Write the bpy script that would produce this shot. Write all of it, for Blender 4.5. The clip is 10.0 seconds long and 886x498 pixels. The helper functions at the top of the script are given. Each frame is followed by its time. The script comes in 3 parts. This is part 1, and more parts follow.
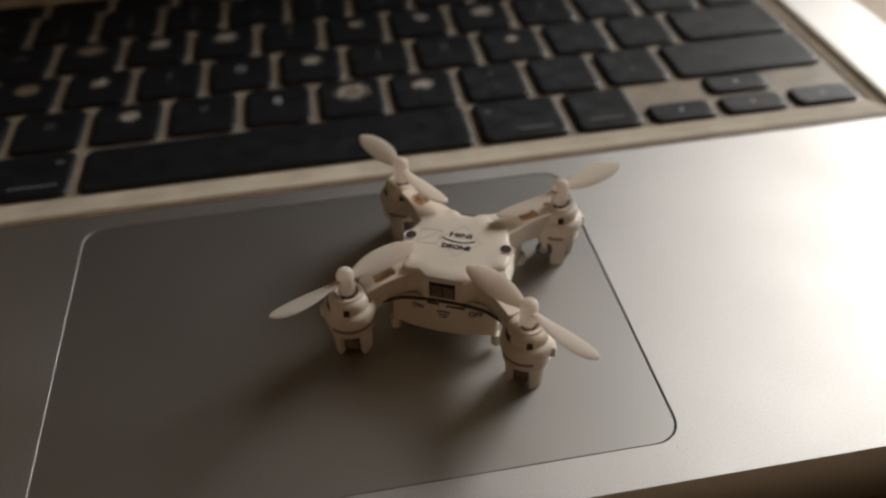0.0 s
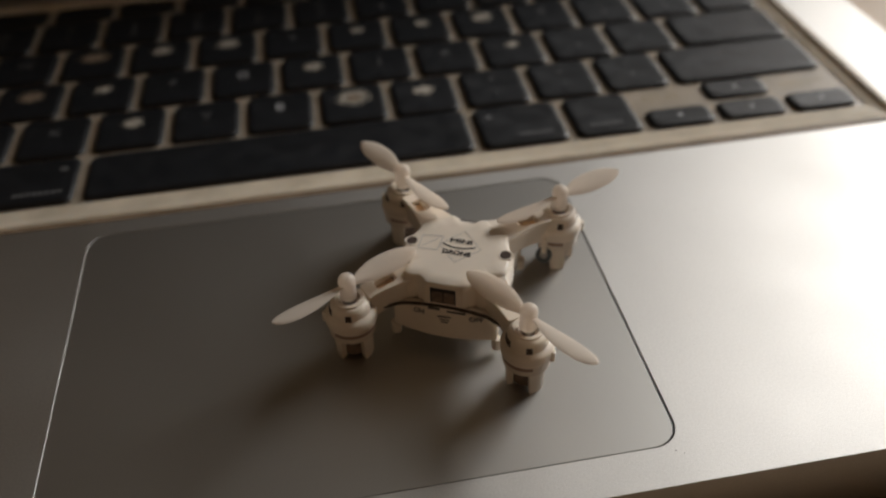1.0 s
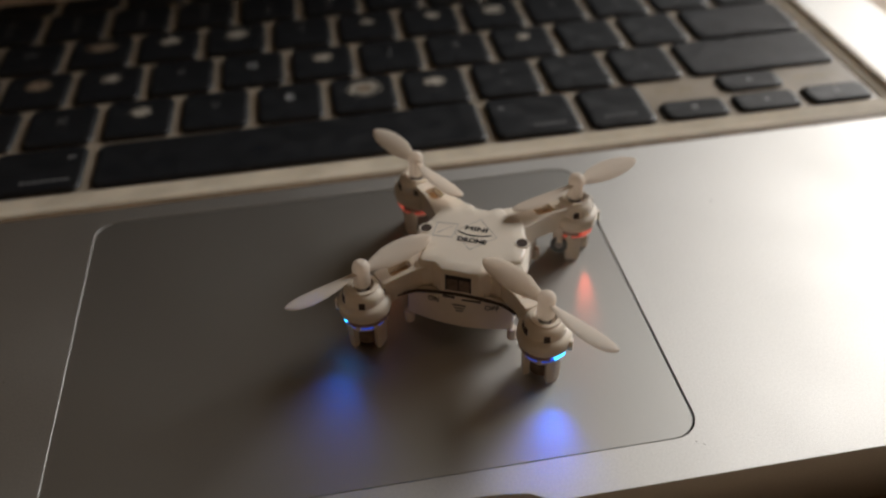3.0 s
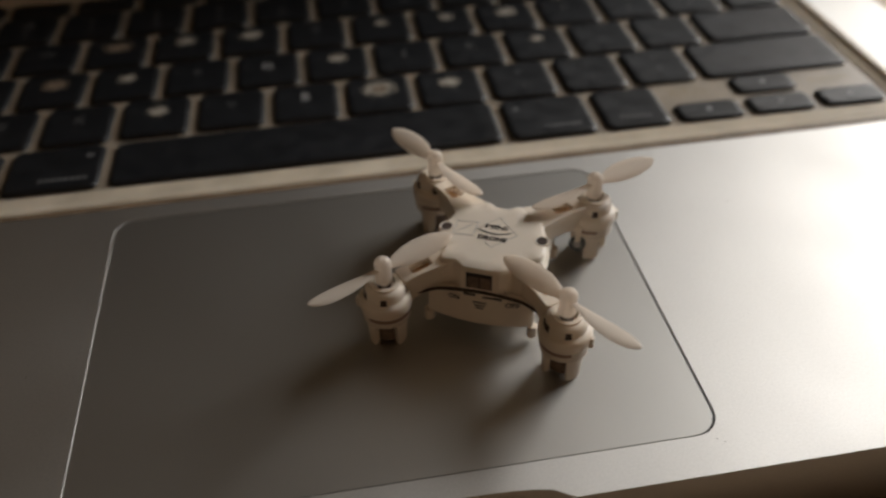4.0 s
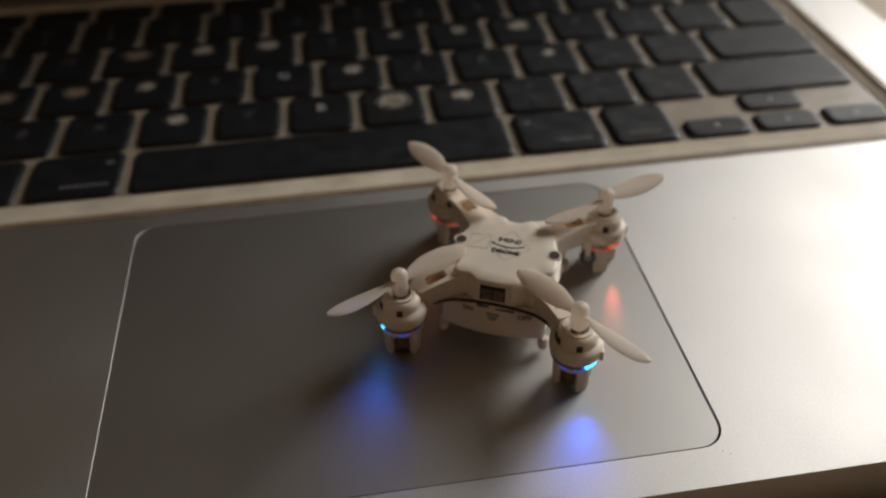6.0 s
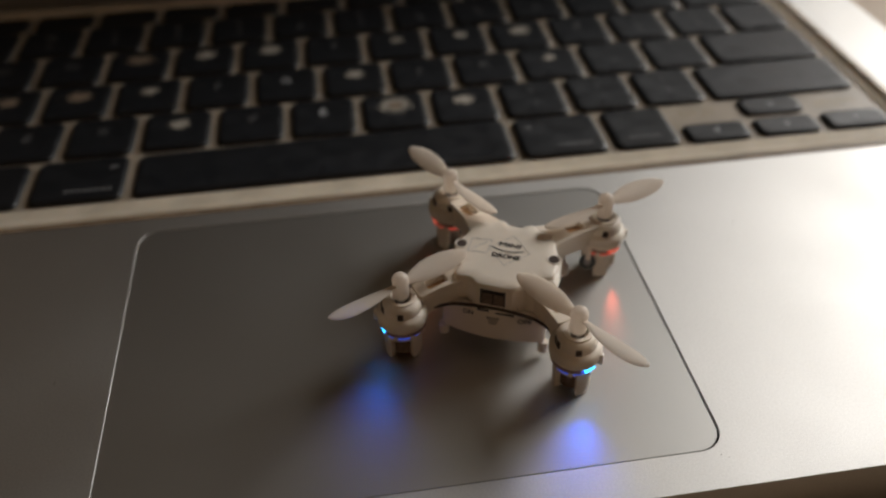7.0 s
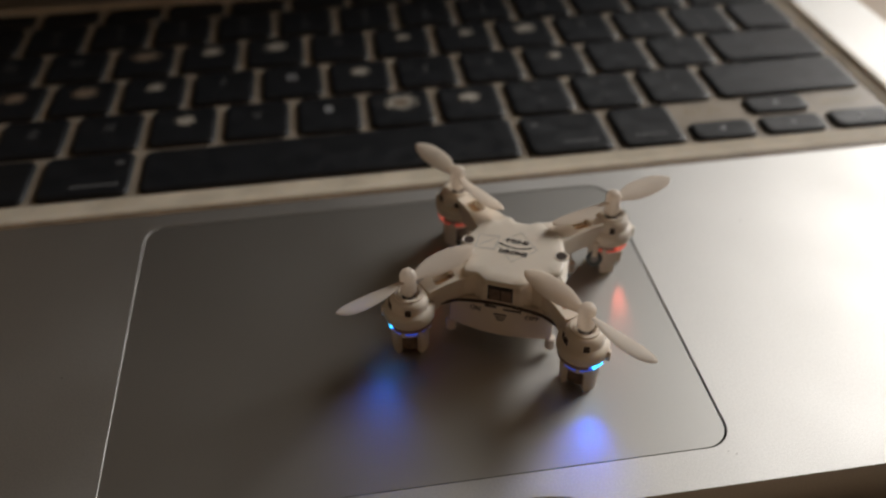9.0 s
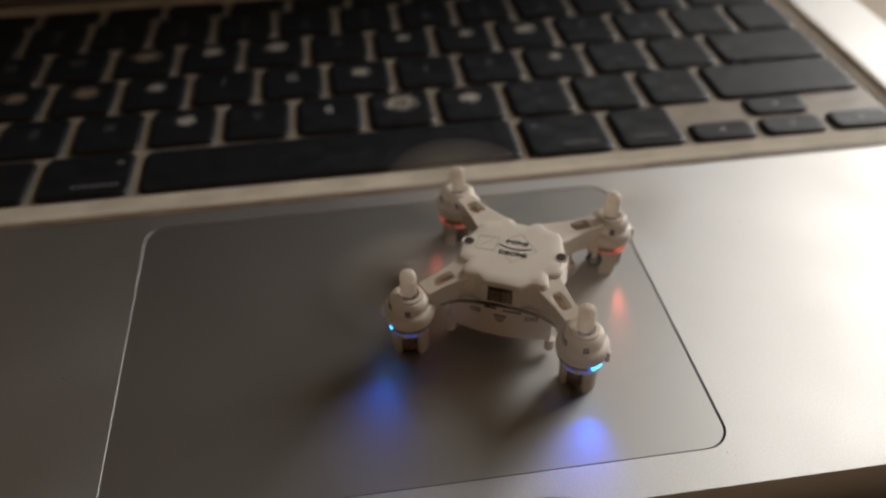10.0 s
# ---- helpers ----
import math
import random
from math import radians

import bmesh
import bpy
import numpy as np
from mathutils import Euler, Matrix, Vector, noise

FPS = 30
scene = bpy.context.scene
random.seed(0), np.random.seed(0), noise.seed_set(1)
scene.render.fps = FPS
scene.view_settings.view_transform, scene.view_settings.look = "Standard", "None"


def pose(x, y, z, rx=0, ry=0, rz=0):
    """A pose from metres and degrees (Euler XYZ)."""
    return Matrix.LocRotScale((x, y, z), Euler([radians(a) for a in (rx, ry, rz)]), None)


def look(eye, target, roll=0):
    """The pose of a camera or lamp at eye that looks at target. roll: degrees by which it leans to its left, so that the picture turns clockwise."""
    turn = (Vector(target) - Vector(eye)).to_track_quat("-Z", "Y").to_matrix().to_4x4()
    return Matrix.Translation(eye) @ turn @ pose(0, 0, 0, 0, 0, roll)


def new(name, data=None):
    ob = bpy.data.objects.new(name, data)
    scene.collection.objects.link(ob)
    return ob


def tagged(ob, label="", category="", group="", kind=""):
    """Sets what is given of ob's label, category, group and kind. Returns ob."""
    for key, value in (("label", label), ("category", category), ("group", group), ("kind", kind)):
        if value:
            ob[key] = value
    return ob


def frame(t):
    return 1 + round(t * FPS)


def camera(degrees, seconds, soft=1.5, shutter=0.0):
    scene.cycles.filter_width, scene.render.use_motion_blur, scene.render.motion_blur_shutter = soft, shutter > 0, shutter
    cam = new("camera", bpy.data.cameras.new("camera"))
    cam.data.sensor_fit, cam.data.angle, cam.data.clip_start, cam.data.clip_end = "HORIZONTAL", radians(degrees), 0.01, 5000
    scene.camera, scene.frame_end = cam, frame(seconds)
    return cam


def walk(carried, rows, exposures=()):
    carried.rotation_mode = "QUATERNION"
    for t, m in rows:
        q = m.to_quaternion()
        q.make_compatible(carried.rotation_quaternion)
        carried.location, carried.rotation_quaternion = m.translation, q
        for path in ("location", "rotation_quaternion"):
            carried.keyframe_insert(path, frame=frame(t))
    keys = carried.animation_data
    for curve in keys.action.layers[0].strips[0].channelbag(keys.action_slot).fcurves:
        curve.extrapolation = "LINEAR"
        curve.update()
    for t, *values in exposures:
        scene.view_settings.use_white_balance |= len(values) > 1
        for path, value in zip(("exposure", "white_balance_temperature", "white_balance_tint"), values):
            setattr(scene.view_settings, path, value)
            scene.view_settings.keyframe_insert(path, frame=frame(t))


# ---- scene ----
cam = camera(55.6, 10.0, soft=2.3, shutter=2.0)
cam.data.dof.use_dof = True          # close-up lens, focused on the toy
cam.data.dof.focus_distance = 0.142
cam.data.dof.aperture_fstop = 11.5
PATH = [
    (0, (0.00171, -0.07484, 0.11545), (0.02503, 0.07329, -0.01689), -1.81),
    (0.5, (0.00074, -0.07521, 0.11526), (0.02393, 0.07334, -0.01662), -1.87),
    (1, (0.00189, -0.0756, 0.11709), (0.02478, 0.07288, -0.01493), -2.06),
    (1.5, (0.00095, -0.07565, 0.11654), (0.02365, 0.07311, -0.0152), -2.14),
    (2, (0.00015, -0.07512, 0.11484), (0.02288, 0.07372, -0.0168), -2.00),
    (2.5, (-8e-05, -0.07471, 0.1128), (0.02289, 0.07398, -0.01896), -1.83),
    (2.7, (-0.00034, -0.07488, 0.11296), (0.02263, 0.07397, -0.01862), -1.78),
    (3.8, (-0.00356, -0.07583, 0.11333), (0.01943, 0.07389, -0.01726), -1.50),
    (4, (-0.00467, -0.076, 0.11284), (0.01832, 0.07388, -0.01757), -1.45),
    (4.5, (-0.00623, -0.07598, 0.11436), (0.01659, 0.07363, -0.01639), -0.98),
    (5, (-0.00741, -0.07596, 0.11485), (0.01587, 0.07361, -0.01586), -0.70),
    (5.5, (-0.00825, -0.07746, 0.11641), (0.01448, 0.07288, -0.01352), -0.68),
    (5.7, (-0.00758, -0.07759, 0.1166), (0.01506, 0.07284, -0.01324), -0.70),
    (6.8, (-0.00695, -0.0783, 0.11761), (0.01519, 0.07263, -0.01173), -0.79),
    (7, (-0.00698, -0.07843, 0.1178), (0.01507, 0.07259, -0.01145), -0.81),
    (7.5, (-0.00728, -0.07829, 0.11768), (0.01464, 0.0728, -0.01151), -0.85),
    (8, (-0.00835, -0.0784, 0.11709), (0.01395, 0.07285, -0.01185), -0.69),
    (8.5, (-0.00884, -0.0785, 0.11721), (0.01344, 0.07247, -0.01205), -0.60),
    (9, (-0.0083, -0.07864, 0.11731), (0.01359, 0.07235, -0.01201), -0.65),
    (9.5, (-0.0086, -0.0785, 0.11735), (0.01354, 0.07237, -0.01206), -0.54),
    (10, (-0.00832, -0.07872, 0.11782), (0.01356, 0.07215, -0.01164), -0.55),
]
walk(cam, [(t, look(eye, target, roll)) for t, eye, target, roll in PATH], exposures=[(0, 0.04), (4, 0.01), (7, -0.02), (10, -0.03)])

MM = 0.001
DESK_Z = -0.0175          # desk top, below the laptop's palm rest at z = 0

# ---- world and light ----
world = bpy.data.worlds.new("sky")
scene.world = world
world.use_nodes = True
wn = world.node_tree
sky = wn.nodes.new("ShaderNodeTexSky")
sky.sky_type = "NISHITA"
sky.sun_disc = False
sky.sun_elevation = radians(32)
sky.sun_rotation = radians(55)
wn.links.new(sky.outputs["Color"], wn.nodes["Background"].inputs["Color"])
wn.nodes["Background"].inputs["Strength"].default_value = 0.1

# daylight coming in through the window on the right
WIN_X, WIN_Y0, WIN_Y1, WIN_Z0, WIN_Z1 = 1.35, 0.45, 1.45, 0.38, 1.22
lamp = bpy.data.lights.new("window_daylight", "AREA")
lamp.shape = "RECTANGLE"
lamp.size, lamp.size_y = WIN_Z1 - WIN_Z0, WIN_Y1 - WIN_Y0
lamp.energy = 34.0
lamp.color = (1.0, 0.975, 0.94)
lamp_ob = new("window_daylight", lamp)
lamp_ob.matrix_world = pose(WIN_X + 0.02, (WIN_Y0 + WIN_Y1) / 2, (WIN_Z0 + WIN_Z1) / 2, 0, 90, 0)


# ---- materials ----
def material(name, color, rough=0.5, metal=0.0, grain=0.0, grain_scale=2000.0, bump=0.0, bump_scale=3000.0,
             stain=0.0, stain_scale=40.0, rough_var=0.0, sss=0.0, transmission=0.0, emit=None, strength=0.0, aniso=None, spec=0.5):
    m = bpy.data.materials.new(name)
    m.use_nodes = True
    nt = m.node_tree
    b = nt.nodes["Principled BSDF"]
    b.inputs["Base Color"].default_value = (*color, 1)
    b.inputs["Roughness"].default_value = rough
    b.inputs["Metallic"].default_value = metal
    b.inputs["Specular IOR Level"].default_value = spec
    if sss:
        b.inputs["Subsurface Weight"].default_value = sss
        b.inputs["Subsurface Radius"].default_value = (1.0, 0.75, 0.5)
        b.inputs["Subsurface Scale"].default_value = 0.0012
    if transmission:
        b.inputs["Transmission Weight"].default_value = transmission
    if emit:
        b.inputs["Emission Color"].default_value = (*emit, 1)
        b.inputs["Emission Strength"].default_value = strength
    tc = nt.nodes.new("ShaderNodeTexCoord")

    def tex(scale, detail=4.0, stretch=None):
        n = nt.nodes.new("ShaderNodeTexNoise")
        n.inputs["Scale"].default_value = scale
        n.inputs["Detail"].default_value = detail
        if stretch:
            mp = nt.nodes.new("ShaderNodeMapping")
            mp.inputs["Scale"].default_value = stretch
            nt.links.new(tc.outputs["Object"], mp.inputs["Vector"])
            nt.links.new(mp.outputs["Vector"], n.inputs["Vector"])
        else:
            nt.links.new(tc.outputs["Object"], n.inputs["Vector"])
        return n

    if grain or stain:
        g, s = tex(grain_scale, 2.0), tex(stain_scale, 5.0)
        mix1 = nt.nodes.new("ShaderNodeMixRGB")
        mix1.inputs["Color1"].default_value = (*[c * (1 - grain) for c in color], 1)
        mix1.inputs["Color2"].default_value = (*[min(1, c * (1 + grain)) for c in color], 1)
        nt.links.new(g.outputs["Fac"], mix1.inputs["Fac"])
        mix2 = nt.nodes.new("ShaderNodeMixRGB")
        mix2.blend_type = "MULTIPLY"
        ramp = nt.nodes.new("ShaderNodeValToRGB")
        ramp.color_ramp.elements[0].position, ramp.color_ramp.elements[1].position = 0.35, 0.65
        ramp.color_ramp.elements[0].color = (1 - stain, 1 - stain, 1 - 1.05 * stain, 1)
        nt.links.new(s.outputs["Fac"], ramp.inputs["Fac"])
        mix2.inputs["Fac"].default_value = 1.0
        nt.links.new(mix1.outputs["Color"], mix2.inputs["Color1"])
        nt.links.new(ramp.outputs["Color"], mix2.inputs["Color2"])
        nt.links.new(mix2.outputs["Color"], b.inputs["Base Color"])
    if rough_var:
        r = tex(stain_scale * 1.7, 6.0)
        mr = nt.nodes.new("ShaderNodeMapRange")
        mr.inputs["From Min"].default_value, mr.inputs["From Max"].default_value = 0.3, 0.7
        mr.inputs["To Min"].default_value, mr.inputs["To Max"].default_value = rough - rough_var, rough + rough_var
        nt.links.new(r.outputs["Fac"], mr.inputs["Value"])
        nt.links.new(mr.outputs["Result"], b.inputs["Roughness"])
    if bump:
        n = tex(bump_scale, 2.0, aniso)
        bp = nt.nodes.new("ShaderNodeBump")
        bp.inputs["Strength"].default_value = bump
        bp.inputs["Distance"].default_value = 0.0001
        nt.links.new(n.outputs["Fac"], bp.inputs["Height"])
        nt.links.new(bp.outputs["Normal"], b.inputs["Normal"])
    return m


def blasted(m, body):
    """Gives a bead-blasted surface a bell-shaped sheen with a wide skirt over a faint matt body."""
    nt = m.node_tree
    b = nt.nodes["Principled BSDF"].inputs
    bell, skirt, matt = nt.nodes.new("ShaderNodeBsdfAnisotropic"), nt.nodes.new("ShaderNodeBsdfAnisotropic"), nt.nodes.new("ShaderNodeBsdfDiffuse")
    bell.distribution, skirt.distribution = "BECKMANN", "GGX"
    for lobe, scale in ((bell, 1.0), (skirt, 0.87)):
        times = nt.nodes.new("ShaderNodeMath")
        times.operation = "MULTIPLY"
        times.inputs[1].default_value = scale
        nt.links.new(b["Roughness"].links[0].from_socket, times.inputs[0])
        nt.links.new(times.outputs["Value"], lobe.inputs["Roughness"])
    for node in (bell, skirt, matt):
        nt.links.new(b["Base Color"].links[0].from_socket, node.inputs["Color"])
        nt.links.new(b["Normal"].links[0].from_socket, node.inputs["Normal"])
    mix, top = nt.nodes.new("ShaderNodeMixShader"), nt.nodes.new("ShaderNodeMixShader")
    mix.inputs["Fac"].default_value, top.inputs["Fac"].default_value = 0.55, body
    nt.links.new(bell.outputs["BSDF"], mix.inputs[1])
    nt.links.new(skirt.outputs["BSDF"], mix.inputs[2])
    nt.links.new(mix.outputs["Shader"], top.inputs[1])
    nt.links.new(matt.outputs["BSDF"], top.inputs[2])
    nt.links.new(top.outputs["Shader"], nt.nodes["Material Output"].inputs["Surface"])


ALUMINIUM = material("anodised_aluminium", (0.68, 0.67, 0.65), 0.60, 1.0, grain=0.15, grain_scale=2800, bump=0.4, bump_scale=3800, stain=0.06, stain_scale=25, rough_var=0.03)
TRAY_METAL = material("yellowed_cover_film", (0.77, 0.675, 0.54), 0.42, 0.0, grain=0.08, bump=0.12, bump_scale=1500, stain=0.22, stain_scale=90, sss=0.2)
# same film between the keys, with the shade there put into its colour
SHADED_TRAY_FILM = material("shaded_cover_film", (0.48, 0.41, 0.325), 0.40, 0.0, spec=1.0, grain=0.08, bump=0.12, bump_scale=1500, stain=0.25, stain_scale=90, sss=0.2)
PAD_GLASS = material("etched_trackpad_glass", (0.56, 0.555, 0.535), 0.545, 0.9, grain=0.03, grain_scale=4000, bump=0.05, bump_scale=5000, stain=0.03, stain_scale=30, rough_var=0.012)
blasted(ALUMINIUM, 0.05)
blasted(PAD_GLASS, 0.06)
GROOVE = material("dark_groove", (0.02, 0.02, 0.02), 0.6)
KEY_BLACK = material("black_key_plastic", (0.012, 0.013, 0.016), 0.46, grain=0.25, grain_scale=1500, bump=0.25, bump_scale=5000, stain=0.3, stain_scale=110, rough_var=0.09)
# bluish sheen tint stands in for the sky's haze on the keys
key_shader = KEY_BLACK.node_tree.nodes["Principled BSDF"].inputs
key_shader["Sheen Weight"].default_value = 0.022
key_shader["Sheen Roughness"].default_value = 0.45
key_shader["Sheen Tint"].default_value = (0.62, 0.8, 1.0, 1)
LEGEND = material("faded_legend_print", (0.14, 0.14, 0.145), 0.6)
LEGEND_BRIGHT = material("white_legend_print", (0.5, 0.51, 0.53), 0.6)
WORN = material("worn_through_key_plastic", (0.50, 0.46, 0.40), 0.6, grain=0.1, stain=0.3, stain_scale=500)
WORN_BROWN = material("stained_key_core", (0.30, 0.23, 0.17), 0.6, stain=0.3, stain_scale=700)


def frayed(mat, start, end, rag=1.0):
    """Lets a worn patch thin out towards a ragged rim."""
    nt = mat.node_tree
    tc = nt.nodes.new("ShaderNodeTexCoord")
    ma = nt.nodes.new("ShaderNodeVectorMath")
    ma.operation = "MULTIPLY_ADD"
    ma.inputs[1].default_value, ma.inputs[2].default_value = (2, 2, 0), (-1, -1, 0)
    ln = nt.nodes.new("ShaderNodeVectorMath")
    ln.operation = "LENGTH"
    nz = nt.nodes.new("ShaderNodeTexNoise")
    nz.inputs["Scale"].default_value, nz.inputs["Detail"].default_value = 750.0, 4.0
    mix = nt.nodes.new("ShaderNodeMath")
    mix.operation = "MULTIPLY_ADD"
    mix.inputs[1].default_value = rag
    ramp = nt.nodes.new("ShaderNodeMapRange")
    ramp.interpolation_type = "SMOOTHSTEP"
    ramp.inputs["From Min"].default_value, ramp.inputs["From Max"].default_value = start + 0.5 * rag, end + 0.5 * rag
    ramp.inputs["To Min"].default_value, ramp.inputs["To Max"].default_value = 1.0, 0.0
    nt.links.new(tc.outputs["Generated"], ma.inputs[0])
    nt.links.new(ma.outputs["Vector"], ln.inputs[0])
    nt.links.new(tc.outputs["Object"], nz.inputs["Vector"])
    nt.links.new(nz.outputs["Fac"], mix.inputs[0])
    nt.links.new(ln.outputs["Value"], mix.inputs[2])
    nt.links.new(mix.outputs["Value"], ramp.inputs["Value"])
    nt.links.new(ramp.outputs["Result"], nt.nodes["Principled BSDF"].inputs["Alpha"])


frayed(WORN, 0.4, 0.9, 1.4)
frayed(WORN_BROWN, 0.4, 0.95)
SCREEN = material("dark_screen_glass", (0.006, 0.006, 0.007), 0.12, stain=0.1)
RUBBER = material("black_rubber", (0.02, 0.02, 0.02), 0.8)
SHELL = material("white_shell_plastic", (0.91, 0.815, 0.70), 0.38, grain=0.02, stain=0.05, stain_scale=180, sss=0.05, bump=0.05, bump_scale=1500)
# for the added sleeves that shut off the leds
SLEEVE_WHITE = material("opaque_white_plastic", (0.80, 0.71, 0.61), 0.42, stain=0.05, stain_scale=180)
SLEEVE = material("brown_gap_plastic", (0.36, 0.24, 0.18), 0.45, stain=0.05, stain_scale=180)
BLADE = material("white_blade_plastic", (0.93, 0.88, 0.81), 0.34, stain=0.04, stain_scale=200)
blade_tree = BLADE.node_tree          # thin plastic that lets light through
glow = blade_tree.nodes.new("ShaderNodeBsdfTranslucent")
glow.inputs["Color"].default_value = (1.0, 0.92, 0.84, 1)
blend = blade_tree.nodes.new("ShaderNodeMixShader")
blend.inputs["Fac"].default_value = 0.58
blade_out = blade_tree.nodes["Material Output"].inputs["Surface"]
blade_tree.links.new(blade_tree.nodes["Principled BSDF"].outputs["BSDF"], blend.inputs[1])
blade_tree.links.new(glow.outputs["BSDF"], blend.inputs[2])
blade_tree.links.new(blend.outputs["Shader"], blade_out)
# light shining through the arm's plastic, put into a tan colour
LIT_SLOT_TAN = material("lit_tan_arm_inside", (0.70, 0.46, 0.26), 0.6, stain=0.2, stain_scale=600)
# brown that paints the shade in the front opening; also colours the motor cans
BROWN_SHADE = material("brown_opening_shade_and_motor", (0.25, 0.175, 0.135), 0.5, stain=0.4, stain_scale=900)
SEAM_BROWN = material("dark_brown_seam", (0.075, 0.05, 0.04), 0.5, stain=0.3, stain_scale=500)
TEAL_RUBBER = material("grey_teal_rubber", (0.10, 0.12, 0.125), 0.5)
DARK_PLASTIC = material("dark_grey_plastic", (0.03, 0.028, 0.028), 0.45, stain=0.2, stain_scale=400)
STEEL = material("motor_steel", (0.34, 0.33, 0.32), 0.4, 1.0)
CRUMB = material("dust_crumb", (0.09, 0.075, 0.06), 0.9)
FILM_EDGE = material("browned_film_edge", (0.30, 0.215, 0.145), 0.5, stain=0.35, stain_scale=120, sss=0.15)
FILM_MARK = material("brown_film_marks", (0.50, 0.41, 0.25), 0.6, stain=0.3, stain_scale=600)
INK = material("black_print", (0.02, 0.02, 0.022), 0.5)
FADED_INK = material("faded_brown_print", (0.13, 0.11, 0.10), 0.5, stain=0.3, stain_scale=900)
PALE_INK = material("pale_grey_print", (0.66, 0.62, 0.57), 0.5)
BLUE_RING = material("blue_lit_diffuser", (0.1, 0.2, 0.7), 0.4, emit=(0.07, 0.14, 1.0), strength=0.3)
BLUE_LED = material("blue_led", (0.1, 0.4, 0.9), 0.3, emit=(0.03, 0.42, 1.0), strength=5.5)
RED_RING = material("red_lit_diffuser", (0.7, 0.12, 0.08), 0.4, emit=(1.0, 0.16, 0.11), strength=0.22)
RED_LED = material("red_led", (0.9, 0.2, 0.1), 0.3, emit=(1.0, 0.16, 0.1), strength=0.45)
DESK_WOOD = material("light_desk_wood", (0.50, 0.37, 0.25), 0.5, grain=0.15, grain_scale=60, bump=0.2, bump_scale=200, stain=0.2, stain_scale=6, aniso=(1, 12, 1))
# tones of unseen walls and ceiling, set by the reflections they give the metal
PLASTER = material("wall_plaster", (0.33, 0.205, 0.092), 0.9, grain=0.04, grain_scale=80, stain=0.06, stain_scale=3, bump=0.2, bump_scale=120)
# pale tone of an unseen wall, chosen for the light it bounces forward
PALE_WALL = material("pale_bounce_plaster", (0.66, 0.50, 0.35), 0.9, grain=0.04, grain_scale=80, stain=0.06, stain_scale=3, bump=0.2, bump_scale=120)
CEILING = material("ceiling_plaster", (0.115, 0.08, 0.042), 0.9, stain=0.08, stain_scale=3)
DARK_WALL = material("dark_bounce_plaster", (0.125, 0.088, 0.042), 0.9, stain=0.08, stain_scale=3)
FLOOR_WOOD = material("floor_boards", (0.24, 0.16, 0.09), 0.5, grain=0.2, grain_scale=20, stain=0.2, stain_scale=4)
FRAME_WHITE = material("window_paint", (0.75, 0.74, 0.71), 0.4, stain=0.05, stain_scale=10)


# ---- mesh helpers (coordinates in millimetres) ----
def rounded(x0, y0, x1, y1, r, seg=6):
    pts = []
    for cx, cy, a0 in ((x1 - r, y1 - r, 0), (x0 + r, y1 - r, 90), (x0 + r, y0 + r, 180), (x1 - r, y0 + r, 270)):
        for i in range(seg + 1):
            a = radians(a0 + 90 * i / seg)
            pts.append((cx + r * math.cos(a), cy + r * math.sin(a)))
    return pts


def circle(cx, cy, r, n=24, sx=1.0, sy=1.0):
    return [(cx + r * sx * math.cos(2 * math.pi * i / n), cy + r * sy * math.sin(2 * math.pi * i / n)) for i in range(n)]


def curve_mesh(cu):
    ob = bpy.data.objects.new("shape", cu)
    scene.collection.objects.link(ob)
    dg = bpy.context.evaluated_depsgraph_get()
    me = bpy.data.meshes.new_from_object(ob.evaluated_get(dg))
    bpy.data.objects.remove(ob)
    bpy.data.curves.remove(cu)
    return me


def plate(loops, z0, z1, bevel=0.2, res=2):
    """A slab with rounded rims from an outline and its holes."""
    cu = bpy.data.curves.new("shape", "CURVE")
    cu.dimensions, cu.fill_mode = "2D", "BOTH"
    cu.bevel_depth, cu.bevel_resolution = bevel * MM, res
    cu.offset = -bevel * MM
    cu.extrude = max(0.0, (z1 - z0) / 2 - bevel) * MM
    for loop in loops:
        sp = cu.splines.new("POLY")
        sp.points.add(len(loop) - 1)
        sp.use_cyclic_u = True
        for p, (x, y) in zip(sp.points, loop):
            p.co = (x * MM, y * MM, 0, 1)
    me = curve_mesh(cu)
    me.transform(Matrix.Translation((0, 0, (z0 + z1) / 2 * MM)))
    return me


def text_mesh(body, size, x, y, z, width=0.0, bold=0.0, align="CENTER"):
    cu = bpy.data.curves.new("shape", "FONT")
    cu.body, cu.size, cu.align_x, cu.align_y = body, size * MM, align, "CENTER"
    cu.extrude, cu.offset = 0.015 * MM, bold * MM
    cu.resolution_u = 3
    me = curve_mesh(cu)
    if width:
        xs = [v.co.x for v in me.vertices]
        me.transform(Matrix.Diagonal((width * MM / max(1e-9, max(xs) - min(xs)), 1, 1, 1)))
    me.transform(Matrix.Translation((x * MM, y * MM, z * MM)))
    return me


def loft(bm, rings, cap0=True, cap1=True):
    """Joins rings of equal length, each a list of (x, y, z) in millimetres."""
    vs = [[bm.verts.new((x * MM, y * MM, z * MM)) for x, y, z in ring] for ring in rings]
    n = len(vs[0])
    for a, b in zip(vs, vs[1:]):
        for i in range(n):
            bm.faces.new((a[i], a[(i + 1) % n], b[(i + 1) % n], b[i]))
    if cap0:
        bm.faces.new(vs[0][::-1])
    if cap1:
        bm.faces.new(vs[-1])
    return vs


def lathe(bm, profile, cx=0.0, cy=0.0, seg=28):
    """Turns (r, z) pairs about an upright axis."""
    loft(bm, [[(cx + r * math.cos(2 * math.pi * i / seg), cy + r * math.sin(2 * math.pi * i / seg), z) for i in range(seg)] for r, z in profile])


